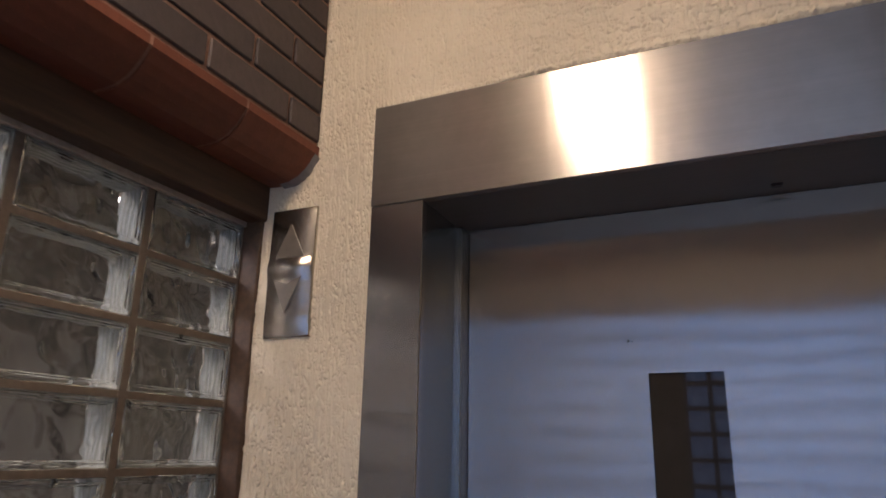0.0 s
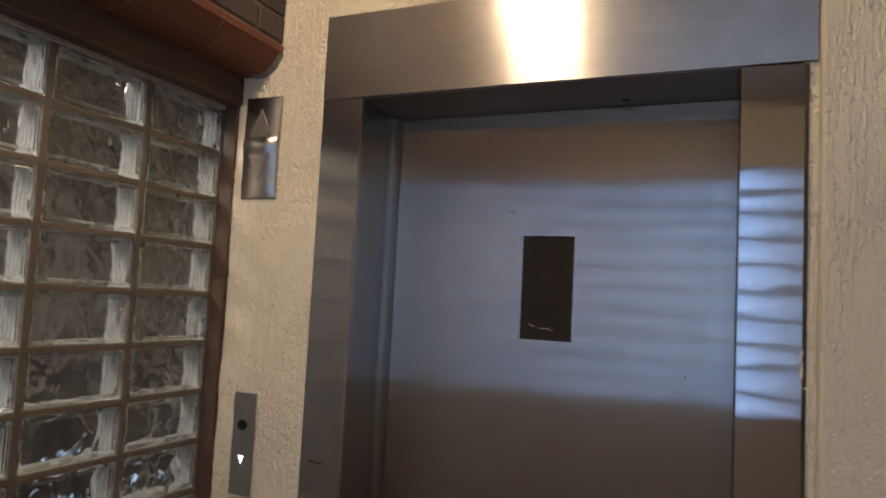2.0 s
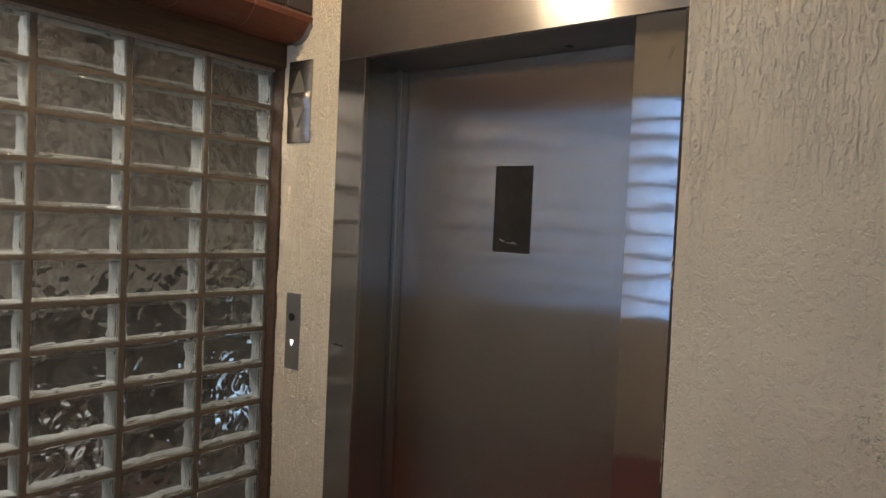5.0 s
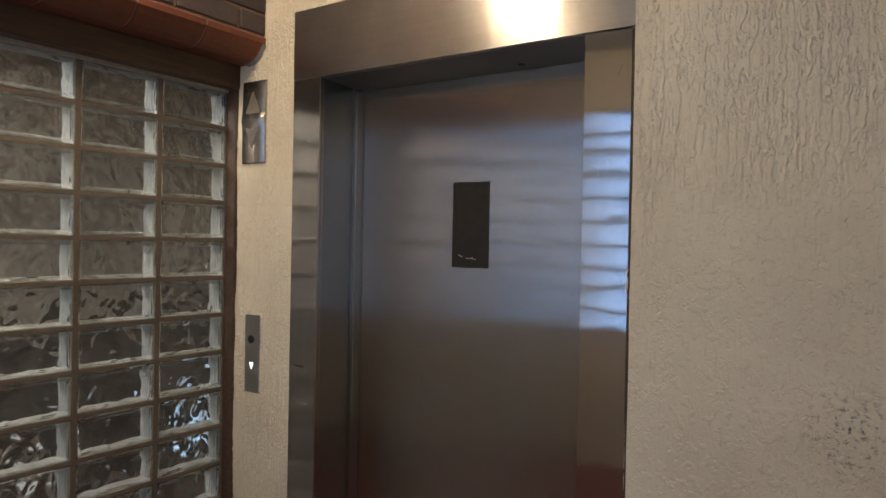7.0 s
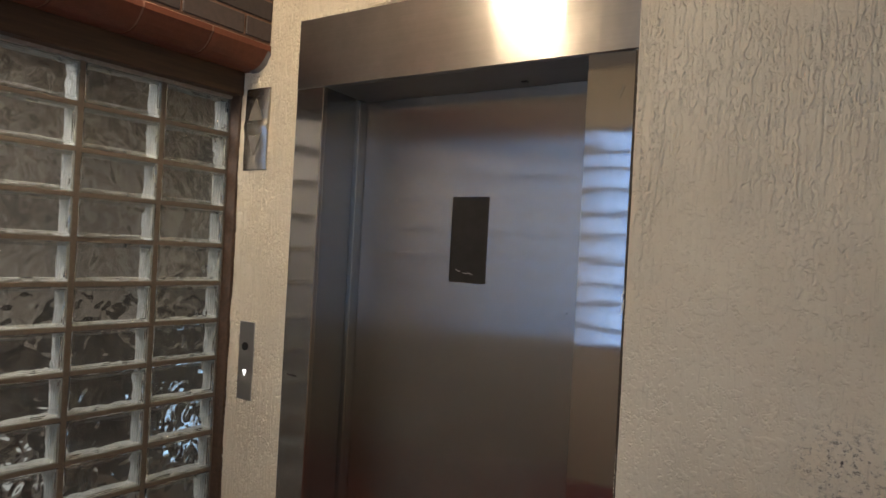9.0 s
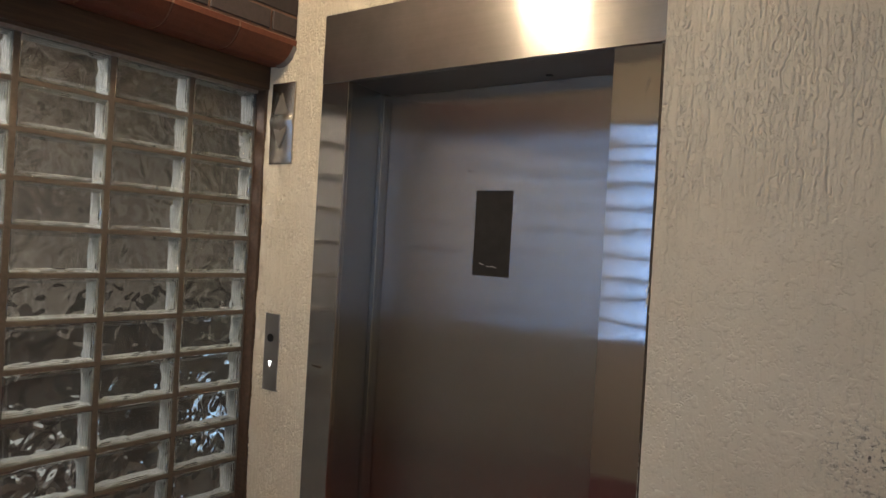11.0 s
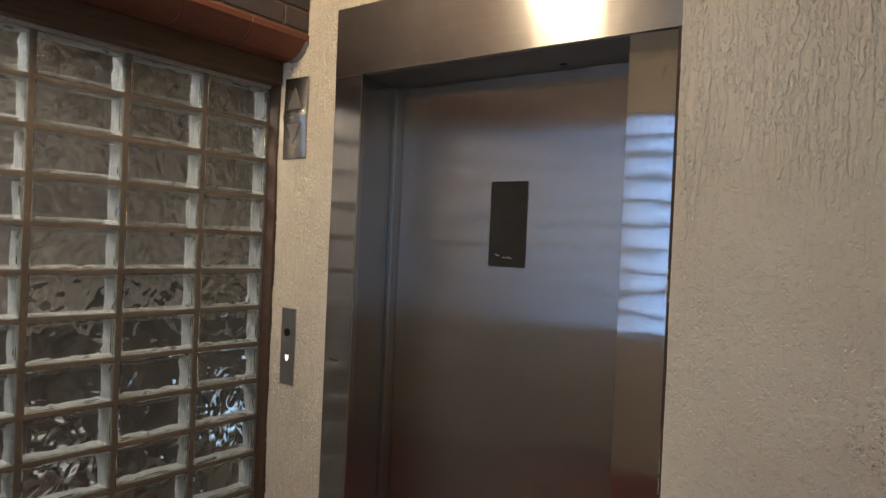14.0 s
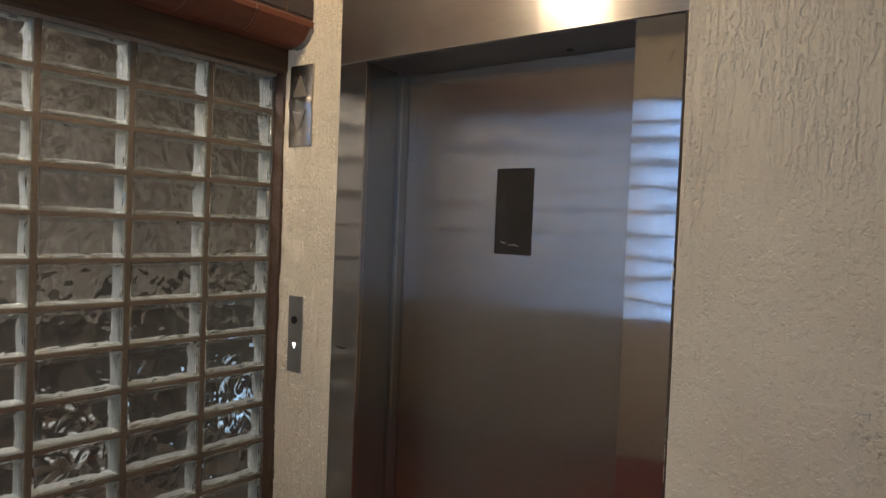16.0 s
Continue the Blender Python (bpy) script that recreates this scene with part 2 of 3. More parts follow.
# brown for the painted shade of the jamb gap and for the jamb's scuff mark
GAP_SHADE_AND_SCUFF = plain_mat("brown_gap_shade_and_scuff", (0.075, 0.052, 0.035), 0.8, 0, 60, 0.5, 0.001)
SCUFF = plain_mat("pale_scuff", (0.30, 0.28, 0.25), 0.7)
ARROW = plain_mat("frosted_arrow_lens", (0.20, 0.175, 0.145), 0.35)
ARROW_LIT = glow_mat("lit_arrow", (1.0, 0.97, 0.9), 2.4)
LAMP = glow_mat("opal_lamp_glass", (1.0, 0.755, 0.475), 51)
WHITE = plain_mat("white_painted_metal", (0.75, 0.74, 0.72), 0.4)
CEILING = plain_mat("off_white_ceiling_paint", (0.36, 0.32, 0.27), 0.85, 0, 30, 0.1, 0.0006)
TAN = plain_mat("tan_wall_paint", (0.83, 0.73, 0.54), 0.8, 0, 25, 0.15, 0.0008)
BROWN = plain_mat("lower_wall_brown", (0.40, 0.33, 0.24), 0.75, 0, 25, 0.2, 0.0008)
TILE = brick_mat("red_clay_tile", (0.16, 0.024, 0.010), (0.20, 0.033, 0.014), 0.65)
TILE_BED = plain_mat("dark_tile_joint", (0.07, 0.045, 0.032), 0.9)
beyond = Mat("mottled_grey_brown_plaster")
# strong mottling added to give the wavy glass contrast to refract
beyond_n = beyond.noise(beyond.pos(), 2.6, 1.5, 0.5, 0.6)
beyond.set(Base_Color=beyond.ramp(beyond_n, (0.36, (0.24, 0.20, 0.18)), (0.52, (0.42, 0.36, 0.32)), (0.66, (0.62, 0.54, 0.49))), Roughness=0.85)
BEYOND = beyond.m
# the gloom behind the lower blocks is put into this dark colour
SHADE_BAND = plain_mat("dark_brown_shade_band", (0.090, 0.069, 0.060), 0.6, 0, 6, 0.5)
SHAFT = plain_mat("dark_shaft_concrete", (0.10, 0.10, 0.10), 0.9)


# ---- mesh helpers ----
def box(bm, x0, x1, y0, y1, z0, z1, bevel=0.0, seg=1):
    got = bmesh.ops.create_cube(bm, size=1.0, matrix=Matrix.Translation(((x0 + x1) / 2, (y0 + y1) / 2, (z0 + z1) / 2)) @ Matrix.Diagonal((x1 - x0, y1 - y0, z1 - z0, 1)))
    if bevel:
        edges = list({e for v in got["verts"] for e in v.link_edges})
        bmesh.ops.bevel(bm, geom=edges, offset=bevel, segments=seg, affect="EDGES", profile=0.5)
    return bm


def boxes(*specs, bevel=0.0, seg=1):
    bm = bmesh.new()
    for s in specs:
        box(bm, *s, bevel=bevel, seg=seg)
    return bm


def mesh_of(name, bm, material, smooth=False):
    me = bpy.data.meshes.new(name)
    bm.to_mesh(me)
    bm.free()
    me.materials.append(material)
    if smooth:
        me.polygons.foreach_set("use_smooth", [True] * len(me.polygons))
    return me


def part(name, bm, material, parent, label="", smooth=False):
    ob = new(name, mesh_of(name, bm, material, smooth) if isinstance(bm, bmesh.types.BMesh) else bm)
    ob.parent = parent
    return tagged(ob, label)


def empty(name, x=0.0, y=0.0, z=0.0):
    ob = new(name)
    ob.empty_display_size = 0.05
    ob.matrix_world = pose(x, y, z)
    return ob


def structure(name, bm, material, label, category):
    return tagged(new(name, mesh_of(name, bm, material)), label, category, kind="structure")


def disc(bm, x, y, z, r, depth, axis="Y", seg=32):
    turn = pose(0, 0, 0, 90, 0, 0) if axis == "Y" else pose(0, 0, 0)
    bmesh.ops.create_cone(bm, cap_ends=True, segments=seg, radius1=r, radius2=r, depth=depth, matrix=Matrix.Translation((x, y, z)) @ turn)
    return bm


def prism(points, y0, y1):
    """A flat shape in x and z, given depth along y."""
    bm = bmesh.new()
    a = [bm.verts.new((x, y0, z)) for x, z in points]
    b = [bm.verts.new((x, y1, z)) for x, z in points]
    bm.faces.new(a)
    bm.faces.new(b[::-1])
    for i in range(len(points)):
        j = (i + 1) % len(points)
        bm.faces.new((a[j], a[i], b[i], b[j]))
    bmesh.ops.recalc_face_normals(bm, faces=bm.faces)
    return bm


# ---- rough render on the walls: a height field ----
rng = np.random.default_rng(7)
LATTICE = rng.random((256, 256))


def vnoise(u, v):
    iu, iv = np.floor(u).astype(int), np.floor(v).astype(int)
    fu, fv = u - iu, v - iv
    fu, fv = fu * fu * (3 - 2 * fu), fv * fv * (3 - 2 * fv)
    a, b = LATTICE[iu % 256, iv % 256], LATTICE[(iu + 1) % 256, iv % 256]
    c, d = LATTICE[iu % 256, (iv + 1) % 256], LATTICE[(iu + 1) % 256, (iv + 1) % 256]
    return (a + (b - a) * fu) * (1 - fv) + (c + (d - c) * fu) * fv


def step(v, lo, hi):
    t = np.clip((v - lo) / (hi - lo), 0, 1)
    return t * t * (3 - 2 * t)


def relief(x, z, ribs, fine=0.5):
    """Trowelled render: thin crevices run down between flat drips where ribs is 1; rubbed smooth and pitted where it is 0."""
    wob = vnoise(x / 0.03 + 9, z / 0.04 + 4) * 1.1 + vnoise(x / 0.011 + 70, z / 0.016 + 31) * fine
    n = 0.70 * vnoise(x / 0.0055 + wob, z / 0.075 + 3) + 0.30 * vnoise(x / 0.0038 + wob * 1.5, z / 0.018 + 50)
    fade = 0.35 + 0.65 * step(vnoise(x / 0.045 + 13, z / 0.07 + 41), 0.25, 0.6)
    drips = step(n, 0.45, 0.55) * 0.0015 - np.exp(-((n - 0.48) / 0.025) ** 2) * 0.0042 * fade - np.exp(-((n - 0.66) / 0.023) ** 2) * 0.0030 * fade - np.exp(-((n - 0.32) / 0.024) ** 2) * 0.0022 * fade
    m = 0.6 * vnoise(x / 0.013 + 20, z / 0.017 + 60) + 0.4 * vnoise(x / 0.005 + 5, z / 0.006 + 90)
    patch = step(vnoise(x / 0.011 + 33, z / 0.012 + 77), 0.52, 0.68)
    pits = step(vnoise(x / 0.0048 + 3, z / 0.0052 + 8), 0.88, 0.96)
    flat = step(m, 0.42, 0.50) * 0.0015 * patch - np.exp(-((m - 0.44) / 0.034) ** 2) * 0.0029 * patch - pits * 0.0022
    grain = vnoise(x / 0.0030 + 1, z / 0.0034 + 6) * 0.00010
    roll = vnoise(x / 0.16 + 11, z / 0.2 + 2) * 0.004 + vnoise(x / 0.035 + 51, z / 0.06 + 22) * 0.0012
    return drips * ribs + flat * (1.10 - ribs) + grain + roll


def render_wall(name, x0, x1, z0, z1, y, pitch, ribs, keep=None, edge=None, gain=1.0, extra=None, fine=0.5):
    nx, nz = int((x1 - x0) / pitch) + 1, int((z1 - z0) / pitch) + 1
    xs, zs = np.meshgrid(np.linspace(x0, x1, nx), np.linspace(z0, z1, nz), indexing="ij")
    h = relief(xs, zs, ribs(xs, zs), fine) * gain
    if extra:
        h = h + extra(xs, zs)
    ys = y - h + 0.003
    if edge:
        ys = ys + edge(xs)
    verts = np.stack([xs, ys, zs], -1).reshape(-1, 3)
    i, k = np.meshgrid(np.arange(nx - 1), np.arange(nz - 1), indexing="ij")
    quad = np.stack([i * nz + k, (i + 1) * nz + k, (i + 1) * nz + k + 1, i * nz + k + 1], -1).reshape(-1, 4)
    if keep is not None:
        mid = verts[quad].mean(1)
        quad = quad[keep(mid[:, 0], mid[:, 2])]
    me = bpy.data.meshes.new(name)
    me.from_pydata(verts.tolist(), [], quad.tolist())
    me.materials.append(STUCCO)
    me.polygons.foreach_set("use_smooth", [True] * len(me.polygons))
    return me


def trowel_drag(x, z):
    """Sideways trowel strokes above the doorway, and the ragged lip where the coat laps over the steel head."""
    n = 0.7 * vnoise(x / 0.055 + 8, z / 0.010 + 19) + 0.3 * vnoise(x / 0.014 + 45, z / 0.005 + 2)
    above = step(z, 2.18, 2.22) * step(x, 0.15, 0.50)
    strokes = (step(n, 0.44, 0.56) * 0.0022 - np.exp(-((n - 0.46) / 0.03) ** 2) * 0.0024) * above * (1 - 0.55 * step(z, 2.40, 2.60))
    lip = np.exp(-((z - 2.226) / 0.007) ** 2) * (0.004 + 0.010 * vnoise(x / 0.022 + 4, z / 0.02)) * above
    return strokes + lip


# ---- large structure ----
OPEN_L, OPEN_R, OPEN_T = 0.154, 1.236, 2.205     # rough opening behind the steel surround
wall_north = structure("wall_north", boxes((-0.26, OPEN_L, 0.008, 0.26, 0, CEIL), (OPEN_R, 1.30, 0.008, 0.26, 0, CEIL), (OPEN_L, OPEN_R, 0.008, 0.26, OPEN_T, CEIL)),
                       STUCCO, "cream render wall around a steel lift doorway", "wall")
part("render_coat", render_wall("render_coat", -0.150, 1.272, 0.45, 2.70, 0.0, 0.0014,
                                lambda x, z: 0.85 + 0.20 * vnoise(x / 0.1, z / 0.2),
                                lambda x, z: (x < OPEN_L) | (x > OPEN_R) | (z > OPEN_T), None, 1.7, trowel_drag, 0.12), None, wall_north, "cream trowelled render with vertical drips")
part("lower_coat", boxes((-0.15, OPEN_L, 0.0, 0.0075, 0, 0.449), (-0.15, 1.272, 0.0, 0.0075, 2.701, CEIL)), STUCCO, wall_north)
pier = structure("wall_pier", boxes((1.277, EAST, PIER + 0.012, 0.006, 0, CEIL), bevel=0.006, seg=2), STUCCO, "projecting cream render pier beside the lift", "wall")
part("render_coat", render_wall("render_coat", 1.2645, 1.84, 0.65, 2.38, PIER, 0.0013,
                                lambda x, z: 0.28 + 0.72 * step(z + 0.25 * vnoise(x / 0.12, z / 0.15) - 0.12 + 0.30 * np.clip((1.38 - x) / 0.1, 0, 1), 1.46, 1.84), None,
                                lambda x: 0.010 * np.clip(1 - (x - 1.2645) / 0.006, 0, 1) ** 2), None, pier, "cream render, ribbed above and rubbed smooth below")
part("side_coat", boxes((1.2645, 1.281, PIER + 0.010, 0.005, 0, CEIL), bevel=0.002), STUCCO, pier)
part("lower_coat", boxes((1.269, 1.84, PIER + 0.001, PIER + 0.011, 0, 0.649), (1.269, 1.84, PIER + 0.001, PIER + 0.011, 2.381, CEIL), (1.841, EAST, PIER + 0.001, PIER + 0.011, 0, CEIL)), STUCCO, pier)

# the gap over the far space is cut only to admit the added fill lamp
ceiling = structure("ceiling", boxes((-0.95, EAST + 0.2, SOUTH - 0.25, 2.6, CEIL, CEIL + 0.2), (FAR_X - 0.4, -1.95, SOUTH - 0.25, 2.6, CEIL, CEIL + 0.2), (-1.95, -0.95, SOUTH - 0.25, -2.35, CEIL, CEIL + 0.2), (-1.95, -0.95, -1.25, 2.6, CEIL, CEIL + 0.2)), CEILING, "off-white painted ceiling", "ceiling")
floor = structure("floor", boxes((FAR_X - 0.4, EAST + 0.2, SOUTH - 0.25, 2.6, -0.2, -0.008)), TILE_BED, "red clay tile floor", "floor")
structure("wall_east", boxes((EAST, EAST + 0.2, SOUTH, 0.2, 0, CEIL)), TAN, "plain tan painted wall", "wall")

# wall behind the camera, with its glass-block window
WIN = (0.35, 1.70, 0.91, 2.41)
wall_south = structure("wall_south", boxes((-0.3, WIN[0], SOUTH - 0.2, SOUTH, WIN[2], CEIL), (WIN[1], EAST + 0.2, SOUTH - 0.2, SOUTH, WIN[2], CEIL),
                                           (WIN[0], WIN[1], SOUTH - 0.2, SOUTH, WIN[3], CEIL)),
                       TAN, "tan painted wall with a glass-block window", "wall")

# below the sill the wall is a darker brown than above
part("lower_wall", boxes((-0.3, EAST + 0.2, SOUTH - 0.2, SOUTH + 0.002, 0, WIN[2] - 0.001)), BROWN, wall_south, "lower wall, darker brown than above")

# brick wall over the glass blocks; its face is x = 0
Z_RED0, Z_RED1 = 2.082, 2.164
BLOCK_END = -2.895
wall_west = structure("wall_west", boxes((-0.26, -0.006, SOUTH - 0.2, 0.008, Z_RED1, CEIL), (-0.26, -0.065, SOUTH - 0.2, BLOCK_END, 0, Z_RED1),
                                         (-0.26, -0.020, BLOCK_END, 0.004, Z_RED0 + 0.040, Z_RED1)),
                      MORTAR, "dark brick wall with pinkish mortar and a red bullnose course", "wall")

# space beyond the glass blocks
LOW = (1.24, 1.76, 0.06, 0.36)
# LOW2 is an added opening for the pale glow
LOW2 = (0.08, 0.38, 0.08, 0.28)
wall_beyond = structure("wall_beyond", boxes((FAR_X - 0.2, FAR_X, SOUTH - 0.2, LOW2[0], 0, CEIL), (FAR_X - 0.2, FAR_X, LOW2[1], LOW[0], 0, CEIL),
                               (FAR_X - 0.2, FAR_X, LOW2[0], LOW2[1], 0, LOW2[2]), (FAR_X - 0.2, FAR_X, LOW2[0], LOW2[1], LOW2[3], CEIL), (FAR_X - 0.2, FAR_X, LOW[1], 2.6, 0, CEIL),
                               (FAR_X - 0.2, FAR_X, LOW[0], LOW[1], 0, LOW[2]), (FAR_X - 0.2, FAR_X, LOW[0], LOW[1], LOW[3], CEIL)), BEYOND, "dim grey-brown plaster wall with a low window", "wall")
# added dark band: shade low on the far wall, painted in
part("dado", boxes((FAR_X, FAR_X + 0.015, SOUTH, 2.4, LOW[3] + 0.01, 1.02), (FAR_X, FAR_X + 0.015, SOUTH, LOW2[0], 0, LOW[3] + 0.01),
                   (FAR_X, FAR_X + 0.015, LOW2[1], LOW[0], 0, LOW[3] + 0.01), (FAR_X, FAR_X + 0.015, LOW[1], 2.4, 0, LOW[3] + 0.01), bevel=0.002), SHADE_BAND, wall_beyond, "dark brown band standing in for shade low on the wall")
structure("wall_beyond_north", boxes((FAR_X, -0.9, 2.4, 2.6, 0, CEIL), (-0.9, -0.3, 2.4, 2.6, 0, CEIL)), BEYOND, "dim grey-brown plaster wall", "wall")
structure("wall_beyond_south", boxes((FAR_X, -0.26, SOUTH - 0.2, SOUTH, 0, CEIL)), BEYOND, "dim grey-brown plaster wall", "wall")
structure("lift_shaft", boxes((-0.3, 1.6, 1.4, 1.6, 0, CEIL), (-0.5, -0.3, 0.26, 1.6, 0, CEIL), (1.6, 1.8, 0.0, 1.6, 0, CEIL)), SHAFT, "dark concrete lift shaft walls", "wall")


# ---- lift surround and door ----
Y0 = -0.012
DOOR_Y = 0.180
JL0, JL1, JR0, JR1, HEAD0, HEAD1 = 0.144, 0.2607, 1.1256, 1.2412, 2.0, 2.2186


def toed_jamb():
    """The jamb beside the pier is folded slightly open: its outer edge stands back."""
    bm = boxes((JR0, JR1, Y0, 0.006, 0.0, HEAD0), bevel=0.0015)
    for v in bm.verts:
        if v.co.y < -0.005:
            v.co.y += 0.0068 * (v.co.x - JR0) / (JR1 - JR0)
    return bm


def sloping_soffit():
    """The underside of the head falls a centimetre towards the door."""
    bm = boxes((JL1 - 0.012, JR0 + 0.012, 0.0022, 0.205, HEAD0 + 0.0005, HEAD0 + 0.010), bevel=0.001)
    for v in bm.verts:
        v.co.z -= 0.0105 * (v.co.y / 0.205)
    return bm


surround = tagged(empty("lift_surround", 0.69, 0, 0), "brushed stainless steel lift door surround", "door frame")
surround_parts = (
    ("header", boxes((JL0 - 0.001, 1.2620, Y0, 0.002, HEAD0 + 0.0015, HEAD1), bevel=0.0012), STEEL_HEAD, "horizontally brushed steel header"),
    ("jamb", boxes((JL0, JL1, Y0, 0.006, 0.0, HEAD0), bevel=0.0015), STEEL_JAMB_LEFT, ""),
    ("jamb", toed_jamb(), STEEL_JAMB, ""),
    ("reveal", boxes((JL1 - 0.012, JL1 - 0.0015, 0.0062, 0.140, 0.0, HEAD0 - 0.001), bevel=0.001), STEEL_REVEAL, ""),
    ("reveal", boxes((JR0 + 0.0015, JR0 + 0.012, 0.0062, 0.140, 0.0, HEAD0 - 0.001), bevel=0.001), STEEL_REVEAL, ""),
    ("door_stop", boxes((JL1 - 0.012, JL1 + 0.0155, 0.142, 0.205, 0.0, 1.9895), bevel=0.001), STEEL_REVEAL, ""),
    ("door_stop", boxes((JR0 - 0.003, JR0 + 0.012, 0.142, 0.205, 0.0, 1.9895), bevel=0.001), STEEL_REVEAL, ""),
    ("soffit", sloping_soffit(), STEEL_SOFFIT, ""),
    # added strip: the shade inside the gap is put into its dark colour
    ("gap_seal", boxes((JR1 + 0.0004, JR1 + 0.006, -0.006, 0.006, 0.0, HEAD0 - 0.001)), GAP_SHADE_AND_SCUFF, "dark brown strip standing in for the shaded gap beside the pier"),
    ("latch_keeper", boxes((0.868, 0.888, 0.130, 0.148, HEAD0 - 0.010, HEAD0), bevel=0.003), DARK, "small black latch keeper"),
)
for name, bm, mat, label in surround_parts:
    ob = part(name, bm, mat, surround, label)
    ob.matrix_parent_inverse = surround.matrix_world.inverted()
for ob in surround.children:
    if ob.name == "jamb":
        mark = bmesh.new()
        for cx, cz, w, a in ((0.182, 1.0985, 0.030, 2), (0.196, 1.0970, 0.026, -1)):
            bmesh.ops.create_cube(mark, size=1, matrix=pose(cx, Y0 - 0.0004, cz, 0, a, 0) @ Matrix.Diagonal((w, 0.0008, 0.005, 1)))
        part("scuff", mark, GAP_SHADE_AND_SCUFF, ob, "dark rubbed scuff mark")
    elif ob.name == "jamb.001":
        line = bmesh.new()
        for cx, cz, h, a in ((1.211, 1.903, 0.026, 22), (1.216, 1.916, 0.010, 30)):
            bmesh.ops.create_cube(line, size=1, matrix=pose(cx, Y0 - 0.0003, cz, 0, a, 0) @ Matrix.Diagonal((0.0009, 0.0006, h, 1)))
        part("scratch", line, SCUFF, ob, "thin pale scratch")
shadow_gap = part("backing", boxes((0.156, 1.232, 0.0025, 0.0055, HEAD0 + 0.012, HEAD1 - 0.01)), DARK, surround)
shadow_gap.matrix_parent_inverse = surround.matrix_world.inverted()

VX0, VX1, VZ0, VZ1 = 0.6326, 0.7611, 1.4217, 1.6773
DX0, DX1, DZ1 = JL1 + 0.017, JR0 - 0.0045, 1.9895
door = tagged(empty("lift_door", 0.69, DOOR_Y, 0), "closed brushed steel lift door with a narrow vision panel", "door")
leaf = part("leaf", boxes((DX0, VX0, DOOR_Y, DOOR_Y + 0.04, 0.006, DZ1), (VX1, DX1, DOOR_Y, DOOR_Y + 0.04, 0.006, DZ1),
                          (VX0, VX1, DOOR_Y, DOOR_Y + 0.04, 0.006, VZ0), (VX0, VX1, DOOR_Y, DOOR_Y + 0.04, VZ1, DZ1)), STEEL_DOOR, door)
vision = part("vision_panel", boxes((VX0 - 0.004, VX1 + 0.004, DOOR_Y + 0.004, DOOR_Y + 0.012, VZ0 - 0.004, VZ1 + 0.004)), PANEL_GLASS, door, "dark smoked glass vision panel")
scuffs = bmesh.new()
for cx, cz, w, h, a in ((0.659, 1.457, 0.012, 0.0025, 25), (0.666, 1.455, 0.008, 0.002, -20), (0.685, 1.450, 0.014, 0.002, 6), (0.699, 1.451, 0.012, 0.003, -8), (0.709, 1.448, 0.010, 0.002, 3)):
    bmesh.ops.create_cube(scuffs, size=1, matrix=pose(cx, DOOR_Y + 0.0036, cz, 0, a, 0) @ Matrix.Diagonal((w, 0.0006, h, 1)))
part("scuff", scuffs, SCUFF, vision, "pale scratch marks")
for cx, cz, r in ((1.020, 1.362, 0.0026), (0.600, 1.737, 0.0024), (0.607, 1.736, 0.0018)):
    part("rivet_mark", disc(bmesh.new(), cx, DOOR_Y - 0.0005, cz, r, 0.001, seg=12), DARK, door)
for ob in door.children:
    ob.matrix_parent_inverse = door.matrix_world.inverted()

# ---- floor indicator and call station ----
IX0, IX1, IZ0, IZ1 = -0.1037, 0.0104, 1.7478, 2.0226
indicator = tagged(empty("floor_indicator", (IX0 + IX1) / 2, 0, IZ0), "stainless steel lift direction indicator with two arrows", "lift indicator")
bm = bmesh.new()
nseg = 48
rows = []
for k in range(nseg + 1):
    u = k / nseg
    z = IZ0 + (IZ1 - IZ0) * u
    bulge = 0.0025 * math.sin(math.pi * u) + 0.0050 * math.exp(-((u - 0.53) / 0.055) ** 2) + 0.0016 * math.exp(-((u - 0.14) / 0.06) ** 2)
    rows.append([bm.verts.new((x, y, z)) for x, y in ((IX0, 0.004), (IX0, -0.005), (IX0 + 0.002, -0.007 - bulge), (IX1 - 0.002, -0.007 - bulge), (IX1, -0.005), (IX1, 0.004))])
for a, b in zip(rows, rows[1:]):
    for i in range(5):
        bm.faces.new((a[i], a[i + 1], b[i + 1], b[i]))
bm.faces.new(rows[0][::-1])
bm.faces.new(rows[-1])
part("plate", bm, STEEL_PLATE, indicator, smooth=True)
part("up_arrow", prism(((-0.084, 1.916), (-0.013, 1.916), (-0.050, 1.988)), -0.0120, -0.004), ARROW, indicator, "frosted upward arrow lens")
part("down_arrow", prism(((-0.084, 1.869), (-0.051, 1.859), (-0.015, 1.873), (-0.051, 1.798)), -0.0120, -0.004), ARROW, indicator, "frosted downward arrow lens")
for ob in indicator.children:
    ob.matrix_parent_inverse = indicator.matrix_world.inverted()

BX0, BX1, BZ0, BZ1 = -0.0740, -0.0015, 0.9826, 1.2423
station = tagged(empty("call_station", (BX0 + BX1) / 2, 0, BZ0), "dull steel lift call plate with key switch and lit arrow", "call button")
part("plate", boxes((BX0, BX1, -0.007, 0.004, BZ0, BZ1), bevel=0.0015), STEEL_DULL, station)
part("key_switch", disc(bmesh.new(), -0.041, -0.008, 1.160, 0.0135, 0.006, seg=20), DARK, station, "round black key switch")
part("lit_arrow", prism(((-0.047, 1.082), (-0.032, 1.082), (-0.0395, 1.062)), -0.0085, -0.006), ARROW_LIT, station, "glowing white down arrow")
for ob in station.children:
    ob.matrix_parent_inverse = station.matrix_world.inverted()

